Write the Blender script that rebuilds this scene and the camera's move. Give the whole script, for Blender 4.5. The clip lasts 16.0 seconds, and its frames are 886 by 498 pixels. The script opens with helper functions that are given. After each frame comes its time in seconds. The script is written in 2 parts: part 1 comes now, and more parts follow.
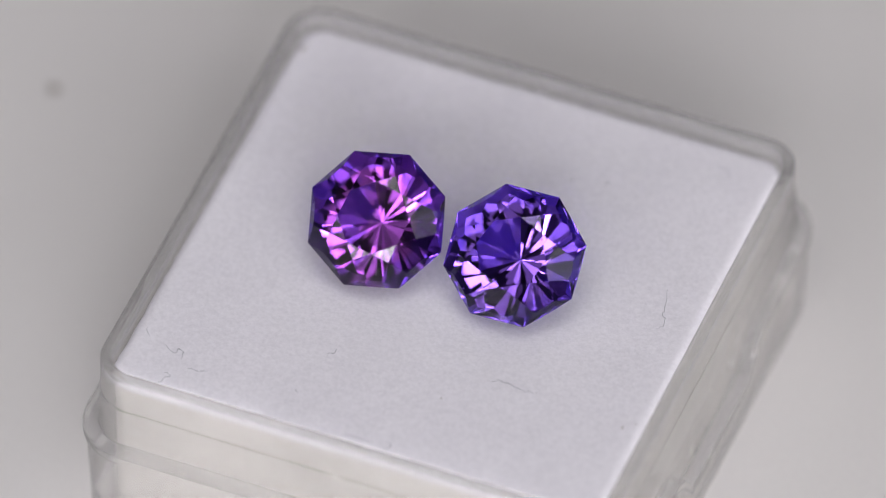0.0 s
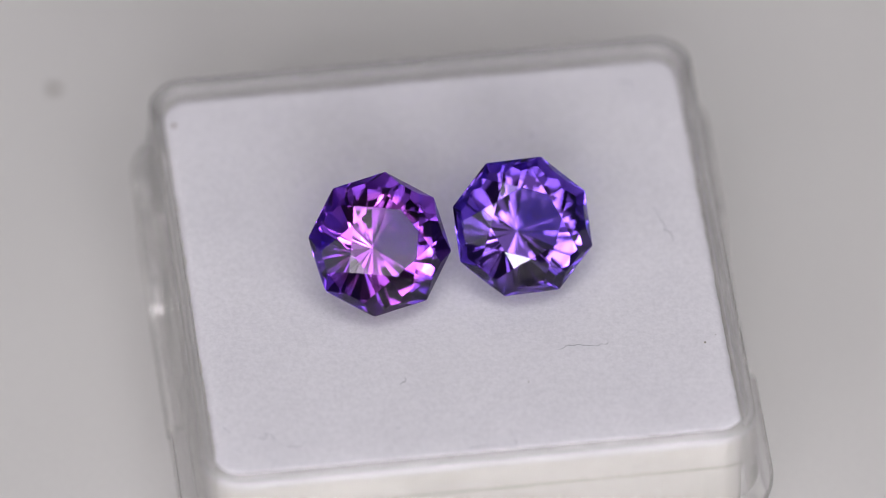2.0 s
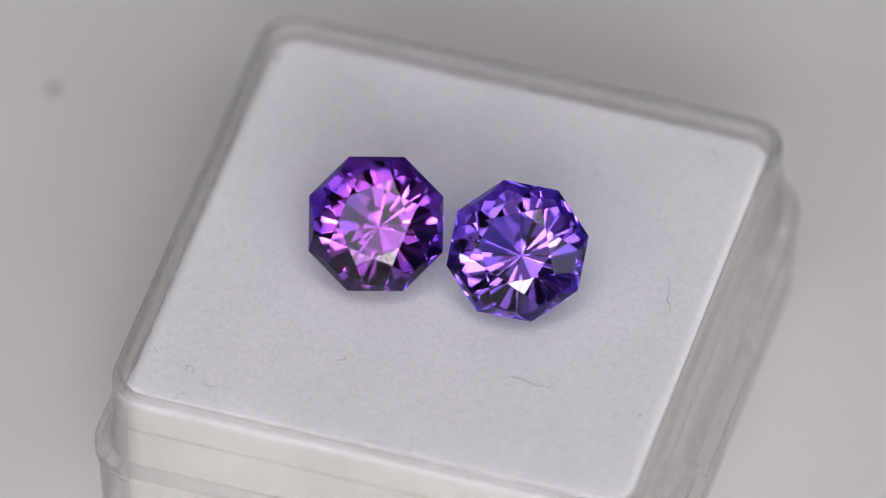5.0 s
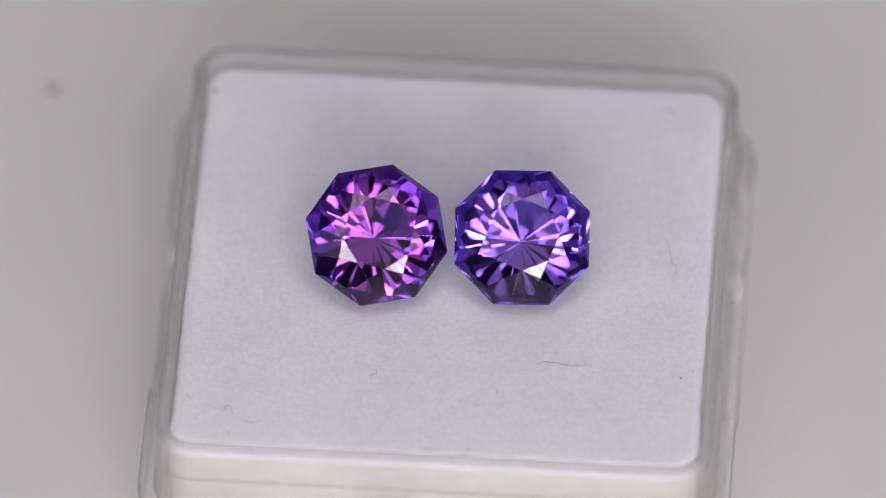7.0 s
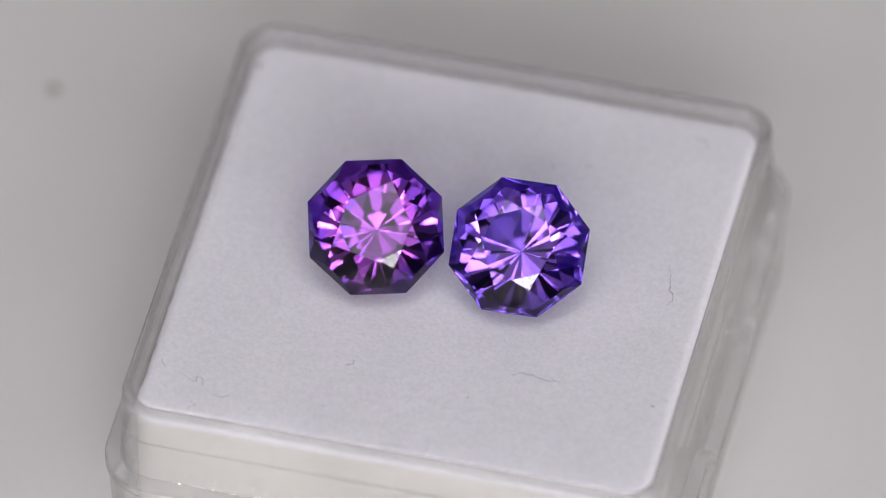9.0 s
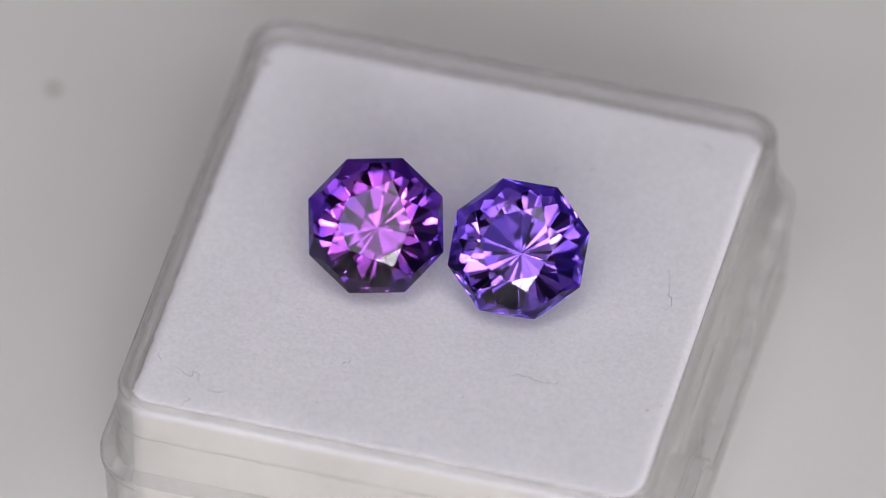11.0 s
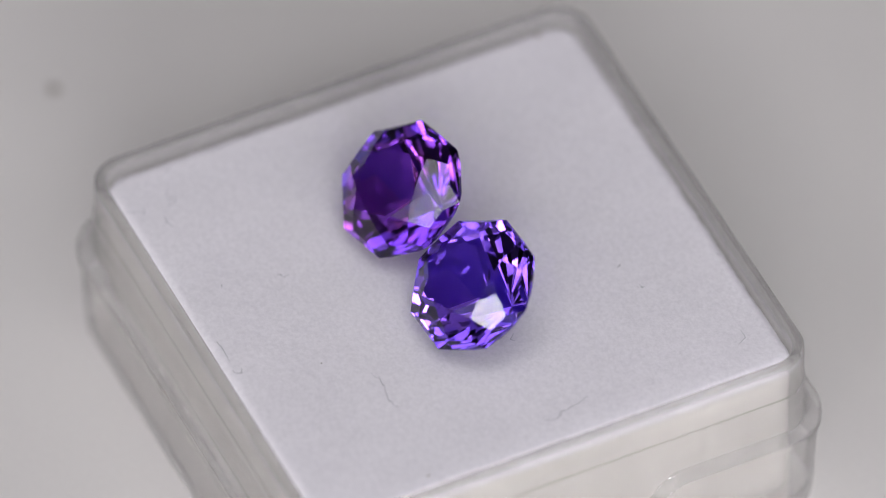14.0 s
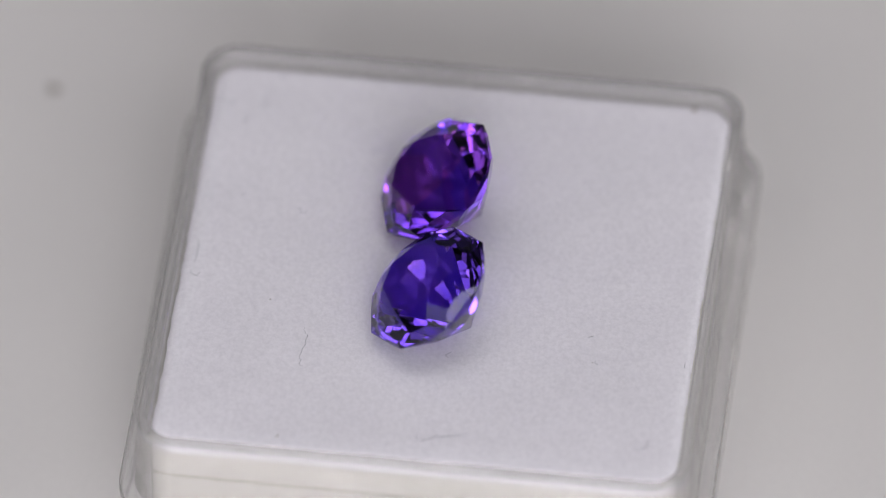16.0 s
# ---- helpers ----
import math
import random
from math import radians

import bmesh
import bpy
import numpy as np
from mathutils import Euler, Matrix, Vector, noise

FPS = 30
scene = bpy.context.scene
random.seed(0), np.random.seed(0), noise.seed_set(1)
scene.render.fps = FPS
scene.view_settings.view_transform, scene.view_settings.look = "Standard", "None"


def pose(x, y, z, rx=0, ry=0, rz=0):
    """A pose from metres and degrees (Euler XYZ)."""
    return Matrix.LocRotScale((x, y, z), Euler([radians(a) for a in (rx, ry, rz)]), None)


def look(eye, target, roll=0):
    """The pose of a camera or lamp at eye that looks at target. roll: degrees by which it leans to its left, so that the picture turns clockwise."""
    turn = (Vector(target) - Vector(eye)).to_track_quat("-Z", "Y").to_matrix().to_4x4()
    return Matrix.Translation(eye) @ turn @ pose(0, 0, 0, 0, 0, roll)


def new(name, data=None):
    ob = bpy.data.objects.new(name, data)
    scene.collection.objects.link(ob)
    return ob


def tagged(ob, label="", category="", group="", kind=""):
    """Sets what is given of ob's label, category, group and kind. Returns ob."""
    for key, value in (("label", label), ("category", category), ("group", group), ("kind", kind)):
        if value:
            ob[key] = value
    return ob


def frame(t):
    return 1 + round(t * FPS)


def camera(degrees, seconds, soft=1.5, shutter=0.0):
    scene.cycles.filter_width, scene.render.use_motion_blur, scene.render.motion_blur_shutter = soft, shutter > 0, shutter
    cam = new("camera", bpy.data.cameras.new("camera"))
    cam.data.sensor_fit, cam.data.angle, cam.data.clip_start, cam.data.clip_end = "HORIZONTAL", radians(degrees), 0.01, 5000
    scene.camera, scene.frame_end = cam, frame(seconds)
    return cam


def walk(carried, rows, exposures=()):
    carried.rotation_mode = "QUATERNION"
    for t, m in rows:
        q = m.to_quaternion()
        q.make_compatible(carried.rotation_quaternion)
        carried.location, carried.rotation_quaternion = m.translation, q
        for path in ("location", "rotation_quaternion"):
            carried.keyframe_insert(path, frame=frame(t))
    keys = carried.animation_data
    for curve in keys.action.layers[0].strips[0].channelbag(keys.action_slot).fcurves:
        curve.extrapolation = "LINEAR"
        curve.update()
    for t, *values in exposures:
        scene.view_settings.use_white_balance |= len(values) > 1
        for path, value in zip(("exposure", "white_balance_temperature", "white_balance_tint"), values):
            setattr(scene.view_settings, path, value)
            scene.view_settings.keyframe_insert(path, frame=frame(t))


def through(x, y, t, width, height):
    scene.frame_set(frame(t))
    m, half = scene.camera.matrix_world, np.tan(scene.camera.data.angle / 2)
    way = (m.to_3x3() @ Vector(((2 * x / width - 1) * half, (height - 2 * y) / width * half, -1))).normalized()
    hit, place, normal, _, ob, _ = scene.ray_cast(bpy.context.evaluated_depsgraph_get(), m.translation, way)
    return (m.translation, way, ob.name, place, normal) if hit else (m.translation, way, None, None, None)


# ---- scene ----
U = 0.031                      # metres per plan unit: the box's neck is about 30 mm wide
TOP = 0.352 * U                 # height of the foam's top over the backdrop
AXIS = (-0.001 * U, -0.0365 * U)   # the turning axis of the box

# ---- camera: stands still on a stand, long macro lens ----
ELEV, DIST = radians(47.28), 24.0 * U
EYE = (0.0, -math.cos(ELEV) * DIST, TOP + math.sin(ELEV) * DIST)
cam = camera(3.742, 16.0, soft=0.8)
cam.data.dof.use_dof = True
cam.data.dof.focus_distance = DIST - 0.125 * U
cam.data.dof.aperture_fstop = 18.0
walk(cam, [(0.0, look(EYE, (0, 0, TOP))), (16.0, look(EYE, (0, 0, TOP)))],
     exposures=[(0.0, 0.07), (2.0, 0.07), (2.9, 0.0), (16.0, 0.0)])

# ---- light: a dim room, soft panels set round the lens ----
world = bpy.data.worlds.new("world")
world.use_nodes = True
world.node_tree.nodes["Background"].inputs[0].default_value = (0.9, 0.95, 1.0, 1)
world.node_tree.nodes["Background"].inputs[1].default_value = 0.02
scene.world = world


def panel(name, x, v, sx, sy, watts, colour):
    """A flat soft light in the plane round the lens, square to the camera's line: x to its right, v up."""
    data = bpy.data.lights.new(name, "AREA")
    data.shape, data.size, data.size_y, data.energy, data.color = "RECTANGLE", sx, sy, watts, colour
    ob = new(name, data)
    ob.matrix_world = look(EYE, (0, 0, TOP)) @ Matrix.Translation((x, v, -0.027 if name == "lens_diffuser" else -0.03))
    return ob


DAY = (1.0, 0.968, 1.0)
GAIN = 0.88
# degrees to the right of and above the lens's line, width, height, brightness
PANELS = [
    ("lower_strip_light", 8, -23.5, 30, 7, 24.0),
    ("lower_strip_light", 30, -24, 8, 8, 16.0),
    ("lower_softbox", -30, -28, 18, 16, 5.5),
    ("side_softbox", -20, -12, 9, 8, 16.0),
    ("side_softbox", 19, 4, 14, 15, 4.2),
    ("lens_light", -4, 7, 10, 7, 2.2),
    ("lens_light", 0, -12, 22, 9, 7.0),
    ("lens_diffuser", 3, 17, 34, 26, 0.5),
    ("upper_softbox", 22, 27, 16, 16, 2.5),
    ("upper_softbox", -22, 25, 16, 20, 2.5),
]
for name, right, above, wide, high, bright in PANELS:
    at = DIST - 0.03
    sx, sy = radians(wide) * at, radians(high) * at
    panel(name, math.tan(radians(right)) * at, math.tan(radians(above)) * at, sx, sy, GAIN * bright * math.pi * sx * sy, DAY)
for side in (-1, 1):           # two more, out to the sides and turned to the box
    outer = bpy.data.lights.new("outer_softbox", "AREA")
    outer.shape, outer.size, outer.size_y, outer.energy, outer.color = "RECTANGLE", 0.36, 0.50, GAIN * (0.95 if side > 0 else 0.7), DAY
    new("outer_softbox", outer).matrix_world = look((0.66 * side, -0.52, 0.57), (0, 0, TOP))
ceiling_light = bpy.data.lights.new("ceiling_light", "AREA")
ceiling_light.shape, ceiling_light.size, ceiling_light.size_y = "RECTANGLE", 1.2, 0.6
ceiling_light.energy, ceiling_light.color = GAIN * 7.5, DAY
new("ceiling_light", ceiling_light).location = (0.05, -0.02, 1.97)


# ---- materials ----
def material(name):
    m = bpy.data.materials.new(name)
    m.use_nodes = True
    nt = m.node_tree
    return m, nt, nt.nodes["Principled BSDF"], nt.nodes["Material Output"]


def noise_node(nt, scale, detail=4.0, rough=0.55):
    tc = nt.nodes.new("ShaderNodeTexCoord")
    n = nt.nodes.new("ShaderNodeTexNoise")
    n.inputs["Scale"].default_value = scale
    n.inputs["Detail"].default_value = detail
    n.inputs["Roughness"].default_value = rough
    nt.links.new(tc.outputs["Object"], n.inputs["Vector"])
    return n.outputs["Fac"]


def ramp_node(nt, fac, stops):
    r = nt.nodes.new("ShaderNodeValToRGB")
    els = r.color_ramp.elements
    while len(els) < len(stops):
        els.new(0.5)
    for el, (p, c) in zip(els, stops):
        el.position, el.color = p, (*c, 1)
    nt.links.new(fac, r.inputs["Fac"])
    return r.outputs["Color"]


def multiply_node(nt, a, b, fac=1.0):
    m = nt.nodes.new("ShaderNodeMix")
    m.data_type, m.blend_type = "RGBA", "MULTIPLY"
    m.inputs[0].default_value = fac
    nt.links.new(a, m.inputs[6])
    nt.links.new(b, m.inputs[7])
    return m.outputs[2]


def bump_node(nt, height, strength, distance):
    b = nt.nodes.new("ShaderNodeBump")
    b.inputs["Strength"].default_value = strength
    b.inputs["Distance"].default_value = distance
    nt.links.new(height, b.inputs["Height"])
    return b.outputs["Normal"]


def backdrop_material():
    m, nt, p, out = material("backdrop_paper")
    broad = ramp_node(nt, noise_node(nt, 25, 2), [(0.3, (0.67, 0.657, 0.645)), (0.7, (0.71, 0.697, 0.685))])
    fine = ramp_node(nt, noise_node(nt, 2500, 3), [(0.3, (0.97, 0.97, 0.97)), (0.7, (1, 1, 1))])
    nt.links.new(multiply_node(nt, broad, fine), p.inputs["Base Color"])
    nt.links.new(bump_node(nt, noise_node(nt, 4000, 3), 0.15, 0.0001), p.inputs["Normal"])
    p.inputs["Roughness"].default_value = 0.75
    return m


def wall_material():
    m, nt, p, out = material("wall_paint")
    c = ramp_node(nt, noise_node(nt, 3, 5), [(0.3, (0.24, 0.238, 0.235)), (0.7, (0.28, 0.278, 0.275))])
    nt.links.new(c, p.inputs["Base Color"])
    nt.links.new(bump_node(nt, noise_node(nt, 180, 3), 0.2, 0.001), p.inputs["Normal"])
    p.inputs["Roughness"].default_value = 0.8
    return m


def foam_material(name, dim, light, grain=0.88):
    m, nt, p, out = material(name)
    broad = ramp_node(nt, noise_node(nt, 160, 5, 0.65), [(0.32, dim), (0.68, light)])
    fine = ramp_node(nt, noise_node(nt, 3600, 4, 0.75), [(0.3, (grain, grain, grain + 0.004)), (0.62, (1, 1, 1))])
    nt.links.new(multiply_node(nt, broad, fine), p.inputs["Base Color"])
    nt.links.new(bump_node(nt, noise_node(nt, 5200, 3, 0.6), 0.4, 0.00004), p.inputs["Normal"])
    p.inputs["Roughness"].default_value = 0.95
    p.inputs["Specular IOR Level"].default_value = 0.15
    return m


def plastic_material(name, clearness, grey_mix, shade):
    """Clear, slightly hazy moulded plastic; on the rim the added grey paints inner reflections."""
    m, nt, p, out = material(name)
    g = nt.nodes.new("ShaderNodeBsdfGlass")
    g.inputs["Color"].default_value = (0.972, 0.968, 0.968, 1)
    g.inputs["IOR"].default_value = 1.49
    r = ramp_node(nt, noise_node(nt, 300, 4), [(0.4, (0.015, 0.015, 0.015)), (0.75, (0.07, 0.07, 0.07))])
    nt.links.new(r, g.inputs["Roughness"])
    nt.links.new(bump_node(nt, noise_node(nt, 220, 2), 0.05, 0.0003), g.inputs["Normal"])
    clear, grey_film = nt.nodes.new("ShaderNodeBsdfTransparent"), nt.nodes.new("ShaderNodeBsdfDiffuse")
    clear.inputs["Color"].default_value = (0.97, 0.97, 0.965, 1)
    grey_film.inputs["Color"].default_value = (shade, shade * 0.985, shade, 1)
    m1, m2 = nt.nodes.new("ShaderNodeMixShader"), nt.nodes.new("ShaderNodeMixShader")
    m1.inputs[0].default_value, m2.inputs[0].default_value = clearness, grey_mix
    nt.links.new(g.outputs[0], m1.inputs[1])
    nt.links.new(clear.outputs[0], m1.inputs[2])
    nt.links.new(m1.outputs[0], m2.inputs[1])
    nt.links.new(grey_film.outputs[0], m2.inputs[2])
    nt.links.new(m2.outputs[0], out.inputs["Surface"])
    return m


def gem_material(name, rim, core, ior):
    """Clear tinted crystal, its core of another hue than its rim."""
    m, nt, p, out = material(name)
    tc = nt.nodes.new("ShaderNodeTexCoord")
    flat, dist = nt.nodes.new("ShaderNodeVectorMath"), nt.nodes.new("ShaderNodeVectorMath")
    flat.operation, dist.operation = "MULTIPLY_ADD", "LENGTH"
    flat.inputs[1].default_value, flat.inputs[2].default_value = (1 / (0.1 * U), 1 / (0.1 * U), 0), (0, 0.30, 0)
    nt.links.new(tc.outputs["Object"], flat.inputs[0])
    nt.links.new(flat.outputs[0], dist.inputs[0])
    blur = nt.nodes.new("ShaderNodeMath")
    blur.operation, blur.inputs[1].default_value = "MULTIPLY_ADD", 0.45
    nt.links.new(noise_node(nt, 420, 2), blur.inputs[0])
    nt.links.new(dist.outputs["Value"], blur.inputs[2])
    nt.links.new(ramp_node(nt, blur.outputs[0], [(0.98, core), (1.28, rim)]), p.inputs["Base Color"])
    p.inputs["IOR"].default_value = ior
    p.inputs["Roughness"].default_value = 0.0
    p.inputs["Transmission Weight"].default_value = 1.0
    return m


def plain_material(name, a, b, scale, rough):
    m, nt, p, out = material(name)
    nt.links.new(ramp_node(nt, noise_node(nt, scale, 3), [(0.35, a), (0.65, b)]), p.inputs["Base Color"])
    p.inputs["Roughness"].default_value = rough
    return m


BACKDROP, WALL = backdrop_material(), wall_material()
PLASTIC = plastic_material("clear_plastic", 0.42, 0.10, 0.70)
# grey mixed into the rim's colour stands in for its dark inner reflections
RIM = plastic_material("greyed_plastic", 0.22, 0.30, 0.50)
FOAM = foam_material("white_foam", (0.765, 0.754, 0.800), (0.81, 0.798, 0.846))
# cream darker than the white top: dimmer side light is put into the colour
CREAM_SHADED = foam_material("cream_shaded_foam", (0.54, 0.525, 0.482), (0.65, 0.632, 0.586), 0.76)
GEM_A = gem_material("purple_crystal", (0.125, 0.036, 0.56), (0.29, 0.064, 0.45), 1.545)
GEM_B = gem_material("violet_crystal", (0.135, 0.056, 0.66), (0.245, 0.112, 0.66), 1.545)
LINT = plain_material("grey_lint", (0.26, 0.26, 0.29), (0.38, 0.38, 0.42), 900, 0.8)
DARK_BASE = plain_material("dark_base", (0.045, 0.045, 0.047), (0.06, 0.06, 0.062), 40, 0.6)
SPECK = plain_material("brown_speck", (0.16, 0.13, 0.10), (0.24, 0.20, 0.16), 2000, 0.8)
DUST_RING = plain_material("dust_ring", (0.38, 0.365, 0.34), (0.43, 0.415, 0.39), 800, 0.7)


# ---- building helpers ----
def mesh_from(name, verts, faces, mat, smooth=False):
    me = bpy.data.meshes.new(name)
    me.from_pydata([tuple(v) for v in verts], [], faces)
    me.materials.append(mat)
    if smooth:
        me.polygons.foreach_set("use_smooth", [True] * len(me.polygons))
    me.update()
    return me


def part(name, me, parent, label=""):
    ob = new(name, me)
    ob.parent = parent
    if label:
        tagged(ob, label)
    return ob


def solid_slab(name, x0, x1, y0, y1, z0, z1, mat):
    bm = bmesh.new()
    bmesh.ops.create_cube(bm, size=1.0)
    for v in bm.verts:
        v.co = ((x0 + x1) / 2 + v.co.x * (x1 - x0), (y0 + y1) / 2 + v.co.y * (y1 - y0), (z0 + z1) / 2 + v.co.z * (z1 - z0))
    bmesh.ops.bevel(bm, geom=list(bm.edges), offset=0.004, segments=2, affect="EDGES")
    me = bpy.data.meshes.new(name)
    bm.to_mesh(me)
    bm.free()
    me.materials.append(mat)
    return new(name, me)


# ---- the setting: one smooth grey sheet on an added dark surface, and plain walls that close the place ----
R0 = 1.5
# unseen dark surface, added to keep bright ground out of the stones' reflections
tagged(solid_slab("ground", -R0, R0, -R0, R0, -0.03, -0.004, DARK_BASE), "unseen dark surface under the paper backdrop, added to darken the stones' reflections", "table surface", kind="structure")


def paper_sheet():
    """A stiff sheet of card with softened edges, laid on the dark surface."""
    bm = bmesh.new()
    bmesh.ops.create_cube(bm, size=1.0)
    for v in bm.verts:
        v.co = (v.co.x * 0.9, 0.17 + v.co.y * 0.80, -0.002 + v.co.z * 0.004)
    bmesh.ops.bevel(bm, geom=list(bm.edges), offset=0.001, segments=2, affect="EDGES")
    me = bpy.data.meshes.new("backdrop")
    bm.to_mesh(me)
    bm.free()
    me.materials.append(BACKDROP)
    return new("backdrop", me)


tagged(paper_sheet(), "smooth light grey paper backdrop under the box", "backdrop", kind="structure")
for n, b in (("wall_north", (-R0, R0, R0, R0 + 0.1)), ("wall_south", (-R0, R0, -R0 - 0.1, -R0)),
             ("wall_east", (R0, R0 + 0.1, -R0, R0)), ("wall_west", (-R0 - 0.1, -R0, -R0, R0))):
    tagged(solid_slab(n, *b, -0.02, 2.0, WALL), "plain grey wall around the set", "wall", kind="structure")
tagged(solid_slab("ceiling", -R0, R0, -R0, R0, 2.0, 2.1, WALL), "plain grey ceiling over the set", "ceiling", kind="structure")


# ---- the clear box ----
YAW, CX, CY = -1.2, 0.013, 0.003


def rounded_square(half, r, side=24, arc=10):
    """Points round a square with round corners, the same count for each size."""
    out = []
    s = half - r
    for k in range(4):
        a0 = math.pi / 2 * k
        c, d = math.cos(a0), math.sin(a0)
        for i in range(side):
            t = -s + 2 * s * i / side
            x, y = half, t
            out.append((c * x - d * y, d * x + c * y))
        for i in range(arc):
            b = math.pi / 2 * i / arc
            x, y = s + r * math.cos(b), s + r * math.sin(b)
            out.append((c * x - d * y, d * x + c * y))
    return out


def ledge_drop(x, y):
    """The ledge steps down in a thumb notch on two opposite sides."""
    if abs(x) < 0.45:
        return 0.0
    t = (0.190 - abs(y)) / 0.052
    return -0.078 * min(1.0, max(0.0, t))


def loft(rings, cap_first=False, cap_last=False):
    verts, faces = [], []
    for half, z, follow in rings:
        r = max(0.02, 0.068 + (half - 0.488))
        for x, y in rounded_square(half, r):
            dz = ledge_drop(x, y) * follow
            verts.append((x * U, y * U, (z + dz) * U))
    n = len(verts) // len(rings)
    for k in range(len(rings) - 1):
        for i in range(n):
            j = (i + 1) % n
            faces.append((k * n + i, k * n + j, (k + 1) * n + j, (k + 1) * n + i))
    if cap_first:
        faces.append(tuple(reversed(range(n))))
    if cap_last:
        faces.append(tuple(range((len(rings) - 1) * n, len(rings) * n)))
    return verts, faces


box = new("display_box")
tagged(box, "square clear plastic gem box without its lid, on the backdrop", "box")
B_RINGS = [(0.496, -0.352, 0), (0.506, -0.3505, 0), (0.5085, -0.3475, 0), (0.515, -0.170, 1)]
L_RINGS = [(0.515, -0.170, 1), (0.520, -0.168, 1), (0.521, -0.166, 1), (0.521, -0.151, 1), (0.519, -0.1485, 1), (0.517, -0.148, 1), (0.494, -0.147, 1)]
N_RINGS = [(0.494, -0.147, 1), (0.4915, -0.144, 1), (0.4905, -0.060, 0), (0.4880, -0.0585, 0), (0.4875, -0.004, 0)]
R_RINGS = [(0.4875, -0.004, 0), (0.4875, 0.008, 0), (0.487, 0.014, 0), (0.483, 0.018, 0), (0.477, 0.0195, 0), (0.470, 0.018, 0),
           (0.466, 0.014, 0), (0.465, 0.008, 0), (0.465, -0.004, 0)]
I_RINGS = [(0.465, -0.004, 0), (0.463, -0.328, 0), (0.457, -0.335, 0)]
for nm, rings, c0, c1, mat, lab in (
        ("body", B_RINGS, True, False, PLASTIC, ""),
        ("ledge", L_RINGS, False, False, PLASTIC, "stepped clear ledge with a thumb notch on two sides"),
        ("neck", N_RINGS, False, False, PLASTIC, "clear upright neck with a fine moulded line"),
        ("rim", R_RINGS, False, False, RIM, "rounded clear plastic rim, greyed in colour for its inner reflections"),
        ("lining", I_RINGS, False, True, PLASTIC, "clear inner wall and floor of the box")):
    v, f = loft(rings, c0, c1)
    me = mesh_from(nm, v, f, mat, True)
    me.set_sharp_from_angle(angle=radians(28))
    ob = part(nm, me, box, lab)
    ob.visible_shadow = False


# ---- the foam pad ----
def foam_mesh():
    h, r, n = 0.4615, 0.046, 130
    verts, faces = [], []

    def soft(x, y):
        ax, ay = abs(x) - (h - r), abs(y) - (h - r)
        if ax > 0 and ay > 0:
            m, l = max(ax, ay), math.hypot(ax, ay)
            ax, ay = ax * m / l, ay * m / l
            x, y = math.copysign(h - r + ax, x), math.copysign(h - r + ay, y)
        return x, y

    ids = {}
    for j in range(n + 1):
        for i in range(n + 1):
            u, v = -1 + 2 * i / n, -1 + 2 * j / n
            x, y = soft(u * h, v * h)
            edge = max(abs(u), abs(v))
            d = (1 - edge) * h
            z = -0.009 * max(0.0, 1 - d / 0.016) ** 2
            z += 0.0024 * noise.noise((x * 5, y * 5, 1.0)) + 0.0005 * noise.noise((x * 45, y * 45, 5.0))
            for gx, gy in ((-0.128, -0.020), (0.128, -0.008)):
                z -= 0.013 * math.exp(-((x - gx) ** 2 / 0.0085 + (y - gy) ** 2 / 0.0120))
            if edge > 0.999:
                k = 1 + 0.004 * noise.noise((x * 40, y * 40, 9.0)) + 0.003 * noise.noise((x * 150, y * 150, 4.0))
                x, y = x * k, y * k
            ids[i, j] = len(verts)
            verts.append((x * U, y * U, (z - 0.0065) * U))
    for j in range(n):
        for i in range(n):
            faces.append((ids[i, j], ids[i + 1, j], ids[i + 1, j + 1], ids[i, j + 1]))
    loop = [(i, 0) for i in range(n)] + [(n, j) for j in range(n)] + [(i, n) for i in range(n, 0, -1)] + [(0, j) for j in range(n, 0, -1)]
    edge = [verts[ids[k]] for k in loop]

    def sides(verts, faces, prev, levels):
        for z, inset in levels:
            ring = []
            for x, y, _ in edge:
                s = (1 + 0.004 * noise.noise((x / U * 14, y / U * 14, z * 14))) * (1 - inset)
                ring.append(len(verts))
                verts.append((x * s, y * s, z * U))
            if prev:
                for a in range(len(loop)):
                    b = (a + 1) % len(loop)
                    faces.append((prev[a], ring[a], ring[b], prev[b]))
            prev = ring
        return prev

    last = sides(verts, faces, [ids[k] for k in loop], ((-0.018, 0), (-0.021, 0.006)))
    faces.append(tuple(reversed(last)))
    low_verts, low_faces = [], []
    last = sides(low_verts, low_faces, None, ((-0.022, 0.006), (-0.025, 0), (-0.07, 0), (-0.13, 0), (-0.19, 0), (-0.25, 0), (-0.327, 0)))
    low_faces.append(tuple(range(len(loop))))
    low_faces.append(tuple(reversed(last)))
    return mesh_from("top_layer", verts, faces, FOAM, True), mesh_from("base_layer", low_verts, low_faces, CREAM_SHADED, True)


foam = new("foam_pad")
tagged(foam, "thick white foam pad filling the clear box", "foam pad")
top_mesh, base_mesh = foam_mesh()
part("top_layer", top_mesh, foam, "soft white top sheet of the foam")
part("base_layer", base_mesh, foam, "foam block seen through the clear wall, cream with dimmer side light painted in")


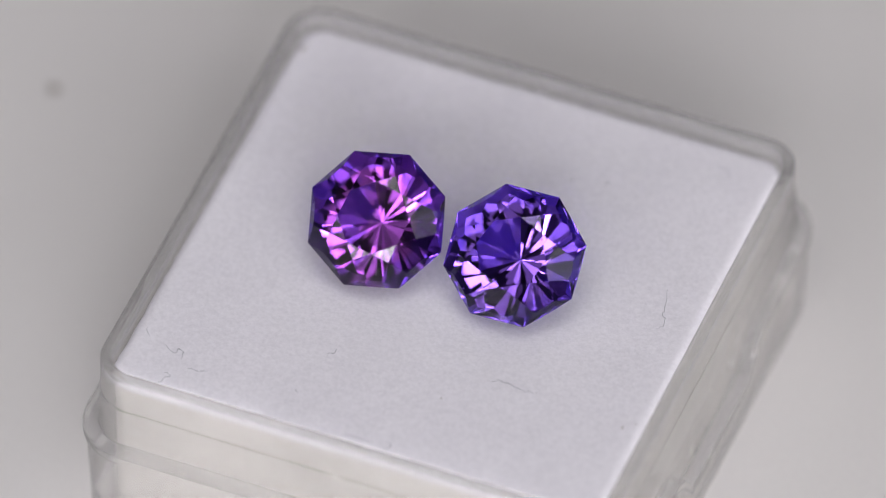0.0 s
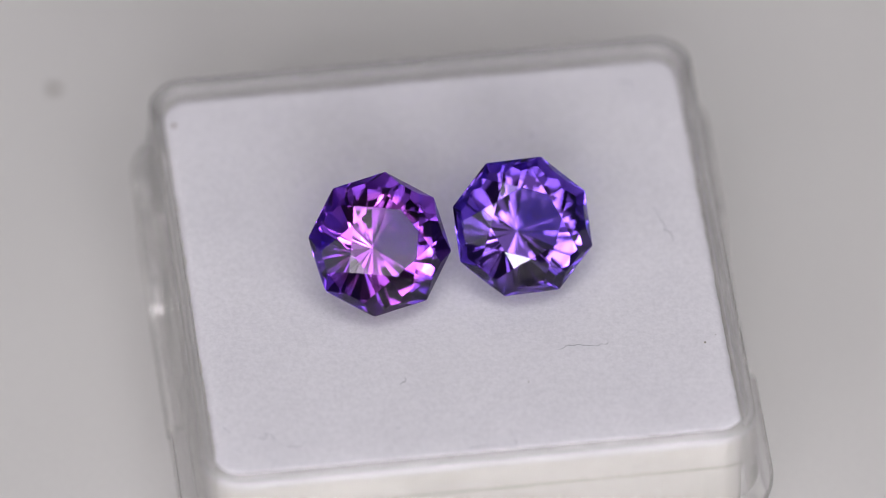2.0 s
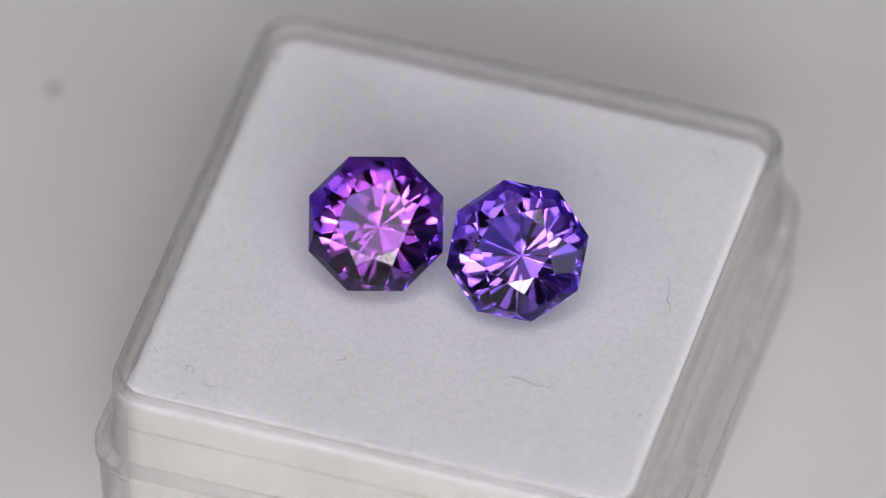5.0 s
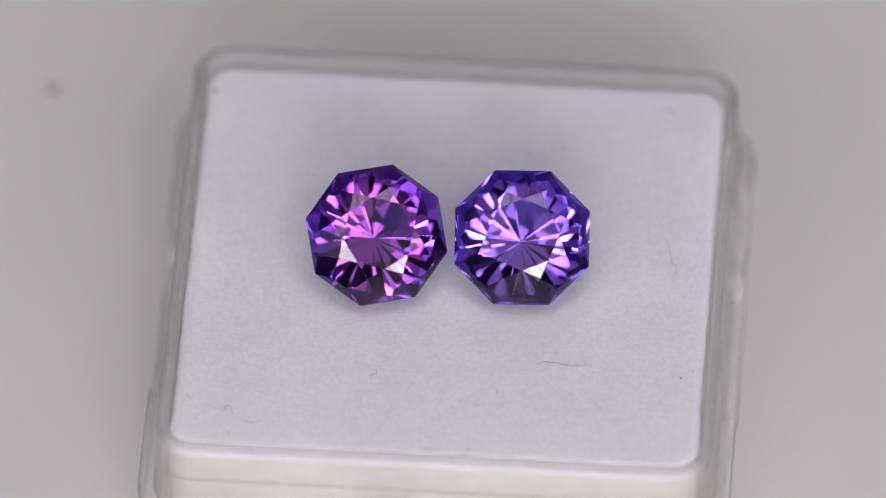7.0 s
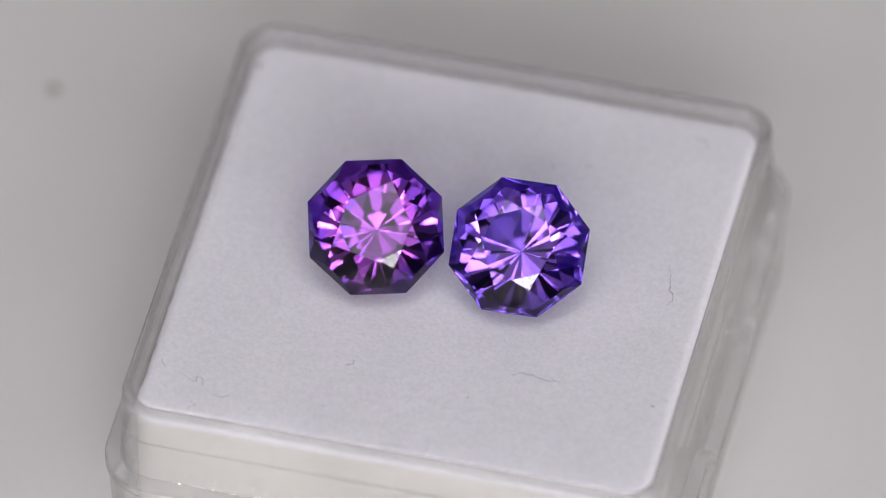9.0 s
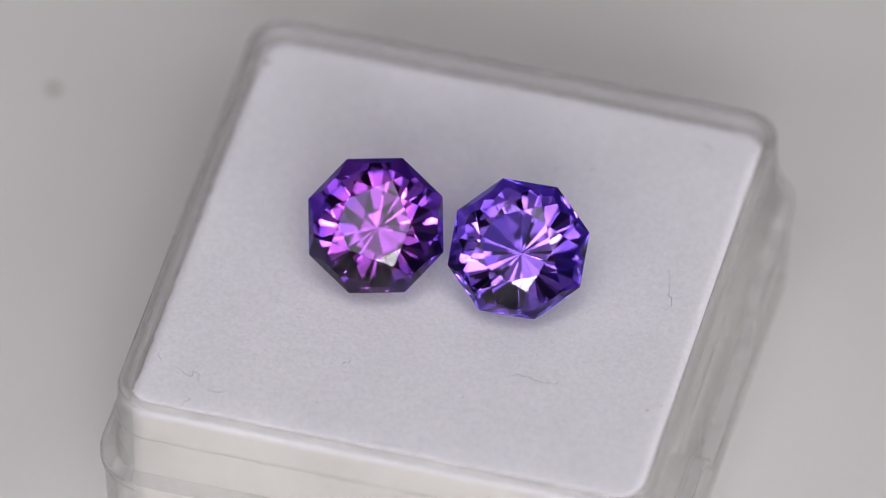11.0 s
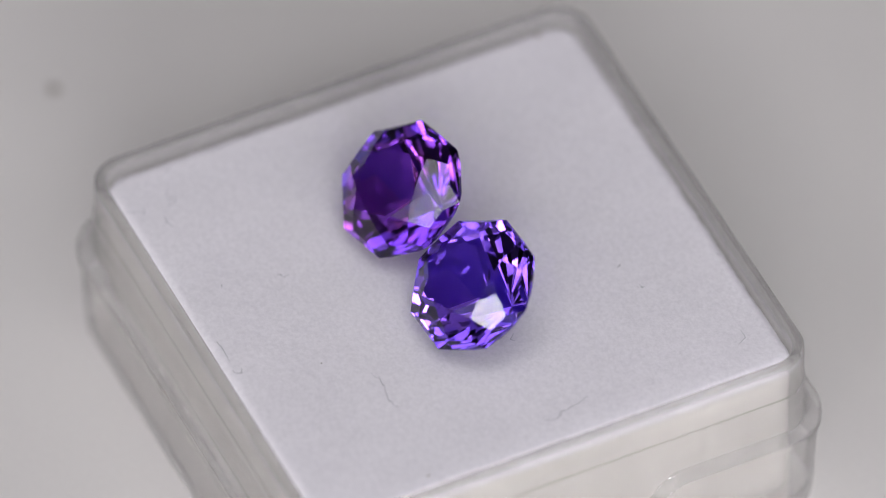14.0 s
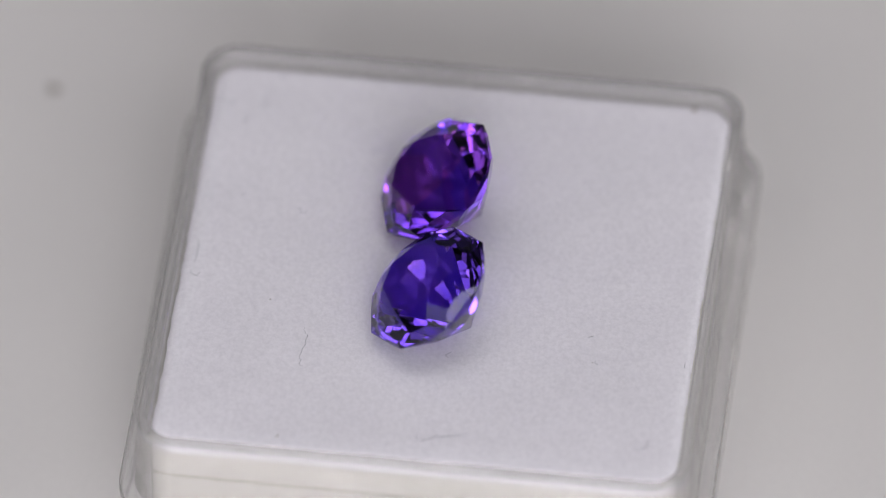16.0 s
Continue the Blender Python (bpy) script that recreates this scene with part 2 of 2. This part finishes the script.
# ---- the two stones ----
def facet_planes(pav, low_r, second, tiers, girdle=0.004):
    """Half spaces of an eight-sided cut: table, stars, edge and corner kites, girdle and its breaks, pavilion."""
    ap, rad, table = 0.1187, 0.1285, 0.0640
    planes = []

    def face(kind, az, slope, through, down=False):
        a, s = radians(az), radians(slope)
        nrm = Vector((math.cos(a) * math.sin(s), math.sin(a) * math.sin(s), (-1 if down else 1) * math.cos(s)))
        planes.append((kind, nrm, nrm.dot(Vector(through))))

    cos8 = math.cos(radians(22.5))
    star_r = 0.083
    star_z = girdle + (rad - star_r) * math.tan(radians(39))
    h = star_z + (star_r - table * cos8) * math.tan(radians(18.5))
    edge_slope = math.degrees(math.atan((h - star_z) / (star_r * cos8 - table)))
    deep = girdle + (ap - low_r) * math.tan(radians(61)) + low_r * math.tan(radians(pav))
    planes.append(("table", Vector((0, 0, 1)), h))
    for k in range(8):
        e, c = radians(45 * k), radians(45 * k + 22.5)
        ce, se, cc, sc = math.cos(e), math.sin(e), math.cos(c), math.sin(c)
        planes.append(("girdle", Vector((ce, se, 0)), ap))
        face("crown", 45 * k, edge_slope, (table * ce, table * se, h))
        face("crown", 45 * k, 60, (ap * ce, ap * se, girdle))
        face("crown", 45 * k + 22.5, 39, (rad * cc, rad * sc, girdle))
        face("crown", 45 * k + 22.5, 18.5, (table * cos8 * cc, table * cos8 * sc, h))
        face("pavilion", 45 * k, 61, (ap * ce, ap * se, -girdle), True)
        face("pavilion", 45 * k, pav, (0, 0, -deep), True)
        face("pavilion", 45 * k + 22.5, pav + second, (0, 0, -deep), True)
        for s in (-1, 1):
            face("pavilion", 45 * k + 22.5 + s * 12, 52.0, (rad * 0.985 * cc, rad * 0.985 * sc, -girdle - 0.012), True)
        for aside, steeper, r in tiers:        # outer tiers of the pavilion
            for s in (1, -1) if aside not in (0, 22.5) else (1,):
                a = radians(45 * k + s * aside)
                face("pavilion", 45 * k + s * aside, pav + steeper, (r * math.cos(a), r * math.sin(a), -deep + r * math.tan(radians(pav))), True)
    return planes


def cut_stone(planes):
    """Faces of the solid inside all half spaces."""
    N = np.array([p[1][:] for p in planes])
    D = np.array([p[2] for p in planes])
    n = len(planes)
    tri = np.array([(i, j, k) for i in range(n) for j in range(i + 1, n) for k in range(j + 1, n)])
    M = N[tri]
    tri = tri[np.abs(np.linalg.det(M)) > 1e-6]
    Q = np.linalg.solve(N[tri], D[tri][..., None])[..., 0]
    inside = (Q @ N.T <= D + 1e-7).all(axis=1)
    corners = np.unique(np.round(Q[inside], 6), axis=0)
    faces = []
    for i in range(n):
        ids = [k for k, q in enumerate(corners) if abs(q @ N[i] - D[i]) < 4e-6]
        if len(ids) < 3:
            continue
        c = corners[ids].mean(axis=0)
        a = corners[ids[0]] - c
        a /= np.linalg.norm(a)
        b = np.cross(N[i], a)
        ids.sort(key=lambda k: math.atan2((corners[k] - c) @ b, (corners[k] - c) @ a))
        faces.append((planes[i][0], ids))
    return corners, faces


def stone(label, mat, pav, low_r, second, tiers, centre, tilt, turn, spin):
    thing = new("gemstone")
    tagged(thing, label, "gemstone", "pair of stones")
    corners, faces = cut_stone(facet_planes(pav, low_r, second, tiers))
    turned = pose(0, 0, 0, 0, 0, turn) @ pose(0, 0, 0, tilt) @ pose(0, 0, 0, 0, 0, spin)
    corners = [turned @ Vector(q) for q in corners]
    low = min(p.z for p in corners)
    for kind in ("table", "crown", "girdle", "pavilion"):
        polys = [ids for k, ids in faces if k == kind]
        used = sorted({i for ids in polys for i in ids})
        where = {i: n for n, i in enumerate(used)}
        verts = [(corners[i].x * U, corners[i].y * U, (corners[i].z - low) * U) for i in used]
        part(kind, mesh_from(kind, verts, [tuple(where[i] for i in ids) for ids in polys], mat), thing)
    base = Matrix.Translation((centre[0] * U, centre[1] * U, TOP + (centre[2] + low) * U))
    return thing, base


stone_a, base_a = stone("faceted purple octagon-cut crystal lying tilted on the foam", GEM_A, 43.0, 0.106, 0.2, [(22.5, 6, 0.080)], (-0.1153, -0.0221, 0.0931), 38.85, 10.13, 3.83)
stone_b, base_b = stone("faceted blue-violet octagon-cut crystal lying tilted on the foam", GEM_B, 43.2, 0.106, 0.2, [(11.25, 8, 0.088)], (0.1409, -0.0103, 0.0872), 36.45, 5.49, -3.24)


# ---- lint and specks ----
def fibre(points, width=0.00055, lift=0.002):
    """A thin bent hair through plan points, as a tube."""
    pts = [Vector((x, y, 0)) for x, y in points]
    fine = []
    for a, b in zip(pts, pts[1:]):
        for i in range(5):
            p = a.lerp(b, i / 5)
            w = 0.006 * noise.noise((p.x * 110, p.y * 110, 3.0))
            fine.append(p + Vector((w, -w, lift * (0.4 + 0.6 * abs(noise.noise((p.x * 50, p.y * 50, 7.0)))))))
    fine.append(pts[-1] + Vector((0, 0, 0.0008)))
    origin = fine[0].copy()
    origin.z = 0
    verts, faces = [], []
    for i, p in enumerate(fine):
        d = (fine[min(i + 1, len(fine) - 1)] - fine[max(i - 1, 0)]).normalized()
        side = d.cross(Vector((0, 0, 1))).normalized()
        up = side.cross(d)
        w = width * (0.35 + 0.65 * math.sin(math.pi * (i + 0.6) / (len(fine) + 0.4)))
        for k in range(5):
            a = 2 * math.pi * k / 5
            verts.append((p - origin + side * math.cos(a) * w + up * math.sin(a) * w) * U)
        if i:
            for k in range(5):
                j = (k + 1) % 5
                faces.append(((i - 1) * 5 + k, (i - 1) * 5 + j, i * 5 + j, i * 5 + k))
    faces.append((4, 3, 2, 1, 0))
    faces.append(tuple(range(len(verts) - 5, len(verts))))
    ob = new("lint_fibre", mesh_from("lint_fibre", verts, faces, LINT, True))
    tagged(ob, "short thin grey lint hair lying on white foam", "lint", "lint on the foam")
    return ob, Matrix.Translation((origin.x * U, origin.y * U, TOP - 0.0062 * U))


def speck(x, y, size):
    bm = bmesh.new()
    bmesh.ops.create_icosphere(bm, subdivisions=2, radius=size * U)
    for v in bm.verts:
        v.co *= 1 + 0.45 * noise.noise(v.co * 700 + Vector((x * 40, y * 40, 0)))
        v.co.z *= 0.6
    me = bpy.data.meshes.new("dust_speck")
    bm.to_mesh(me)
    bm.free()
    me.materials.append(SPECK)
    ob = new("dust_speck", me)
    tagged(ob, "tiny brownish dust speck on white foam", "dust speck", "dust on the foam")
    return ob, Matrix.Translation((x * U, y * U, TOP - 0.0062 * U))


FIBRES = [
    [(0.172, -0.227), (0.193, -0.22), (0.213, -0.221), (0.245, -0.227), (0.262, -0.219)],
    [(-0.111, -0.272), (-0.106, -0.262), (-0.102, -0.252)],
    [(0.39, 0.09), (0.4, 0.058), (0.405, 0.027), (0.414, 0.021), (0.415, 0.0), (0.402, -0.004)],
    [(-0.39, -0.347), (-0.376, -0.359), (-0.365, -0.361), (-0.363, -0.35), (-0.352, -0.353), (-0.35, -0.37)],
    [(-0.435, -0.32), (-0.429, -0.332), (-0.422, -0.339)],
    [(-0.369, -0.408), (-0.353, -0.414), (-0.359, -0.429), (-0.37, -0.442)],
    [(-0.33, -0.388), (-0.313, -0.389), (-0.299, -0.383)],
    [(-0.136, -0.37), (-0.129, -0.372)],
    [(-0.022, -0.437), (0.007, -0.434), (0.034, -0.436)],
    [(0.056, -0.442), (0.069, -0.437), (0.069, -0.43), (0.057, -0.424)],
    [(0.201, 0.038), (0.208, 0.029), (0.217, 0.033)],
    [(0.144, 0.272), (0.138, 0.283)],
    [(0.196, 0.292), (0.207, 0.296)],
    [(0.187, 0.445), (0.197, 0.45)],
    [(0.373, 0.4), (0.394, 0.398), (0.401, 0.379)],
]
SPECKS = [(0.11, -0.294, 0.0018), (0.452, -0.231, 0.0014), (0.431, -0.246, 0.0018), (0.201, 0.286, 0.0016), (-0.425, 0.408, 0.004)]
small = [fibre(p) for p in FIBRES] + [speck(*s) for s in SPECKS]


# ---- dust on the sensor, added as one ringed mark on the still backdrop ----
def sensor_dust_mark():
    bm = bmesh.new()
    for r0, z, mat in ((0.0135, 0.0006, 0), (0.0060, 0.0016, 1)):
        c = bmesh.ops.create_cone(bm, cap_ends=True, segments=28, radius1=r0 * U, radius2=r0 * 0.8 * U, depth=z * U)
        for v in c["verts"]:
            v.co.z += z * U / 2
        for f in {f for v in c["verts"] for f in v.link_faces}:
            f.material_index = mat
    me = bpy.data.meshes.new("dust_speck")
    bm.to_mesh(me)
    bm.free()
    me.materials.append(DUST_RING)
    me.materials.append(SPECK)
    ob = new("dust_speck", me)
    tagged(ob, "small brown ringed mark on the grey backdrop, standing in for dust on the sensor", "dust speck")
    return ob


SPOT = (-0.7105 * U, 0.7223 * U)
sensor_dust_mark().location = (*SPOT, 0.0)


# ---- motion: the box and all that lies in it turn to and fro ----
TURNS = [(0.0, -20.9), (0.11, -22.7), (2.147, 10.7), (4.4, -25.9), (6.4, 7.1), (7.447, -10.1), (8.1, 1.0), (8.955, -13.1),
         (9.976, 2.8), (11.5, -22.17), (16.0, -95.95)]


def angle(t):
    for (t0, a0), (t1, a1) in zip(TURNS, TURNS[1:]):
        if t <= t1:
            return a0 + (a1 - a0) * (t - t0) / (t1 - t0)
    return TURNS[-1][1]


def motions():
    inside = Matrix.Translation((CX * U, CY * U, 0)) @ pose(0, 0, 0, 0, 0, YAW)
    carried = [(box, Matrix.Translation((0, 0, TOP)) @ inside), (foam, Matrix.Translation((0, 0, TOP)) @ inside),
               (stone_a, base_a), (stone_b, base_b)] + small
    for ob, base in carried:
        rows = []
        for i in range(161):
            t = i / 10
            rows.append((t, Matrix.Translation((*AXIS, 0)) @ pose(0, 0, 0, 0, 0, angle(t)) @ base))
        walk(ob, rows)


motions()
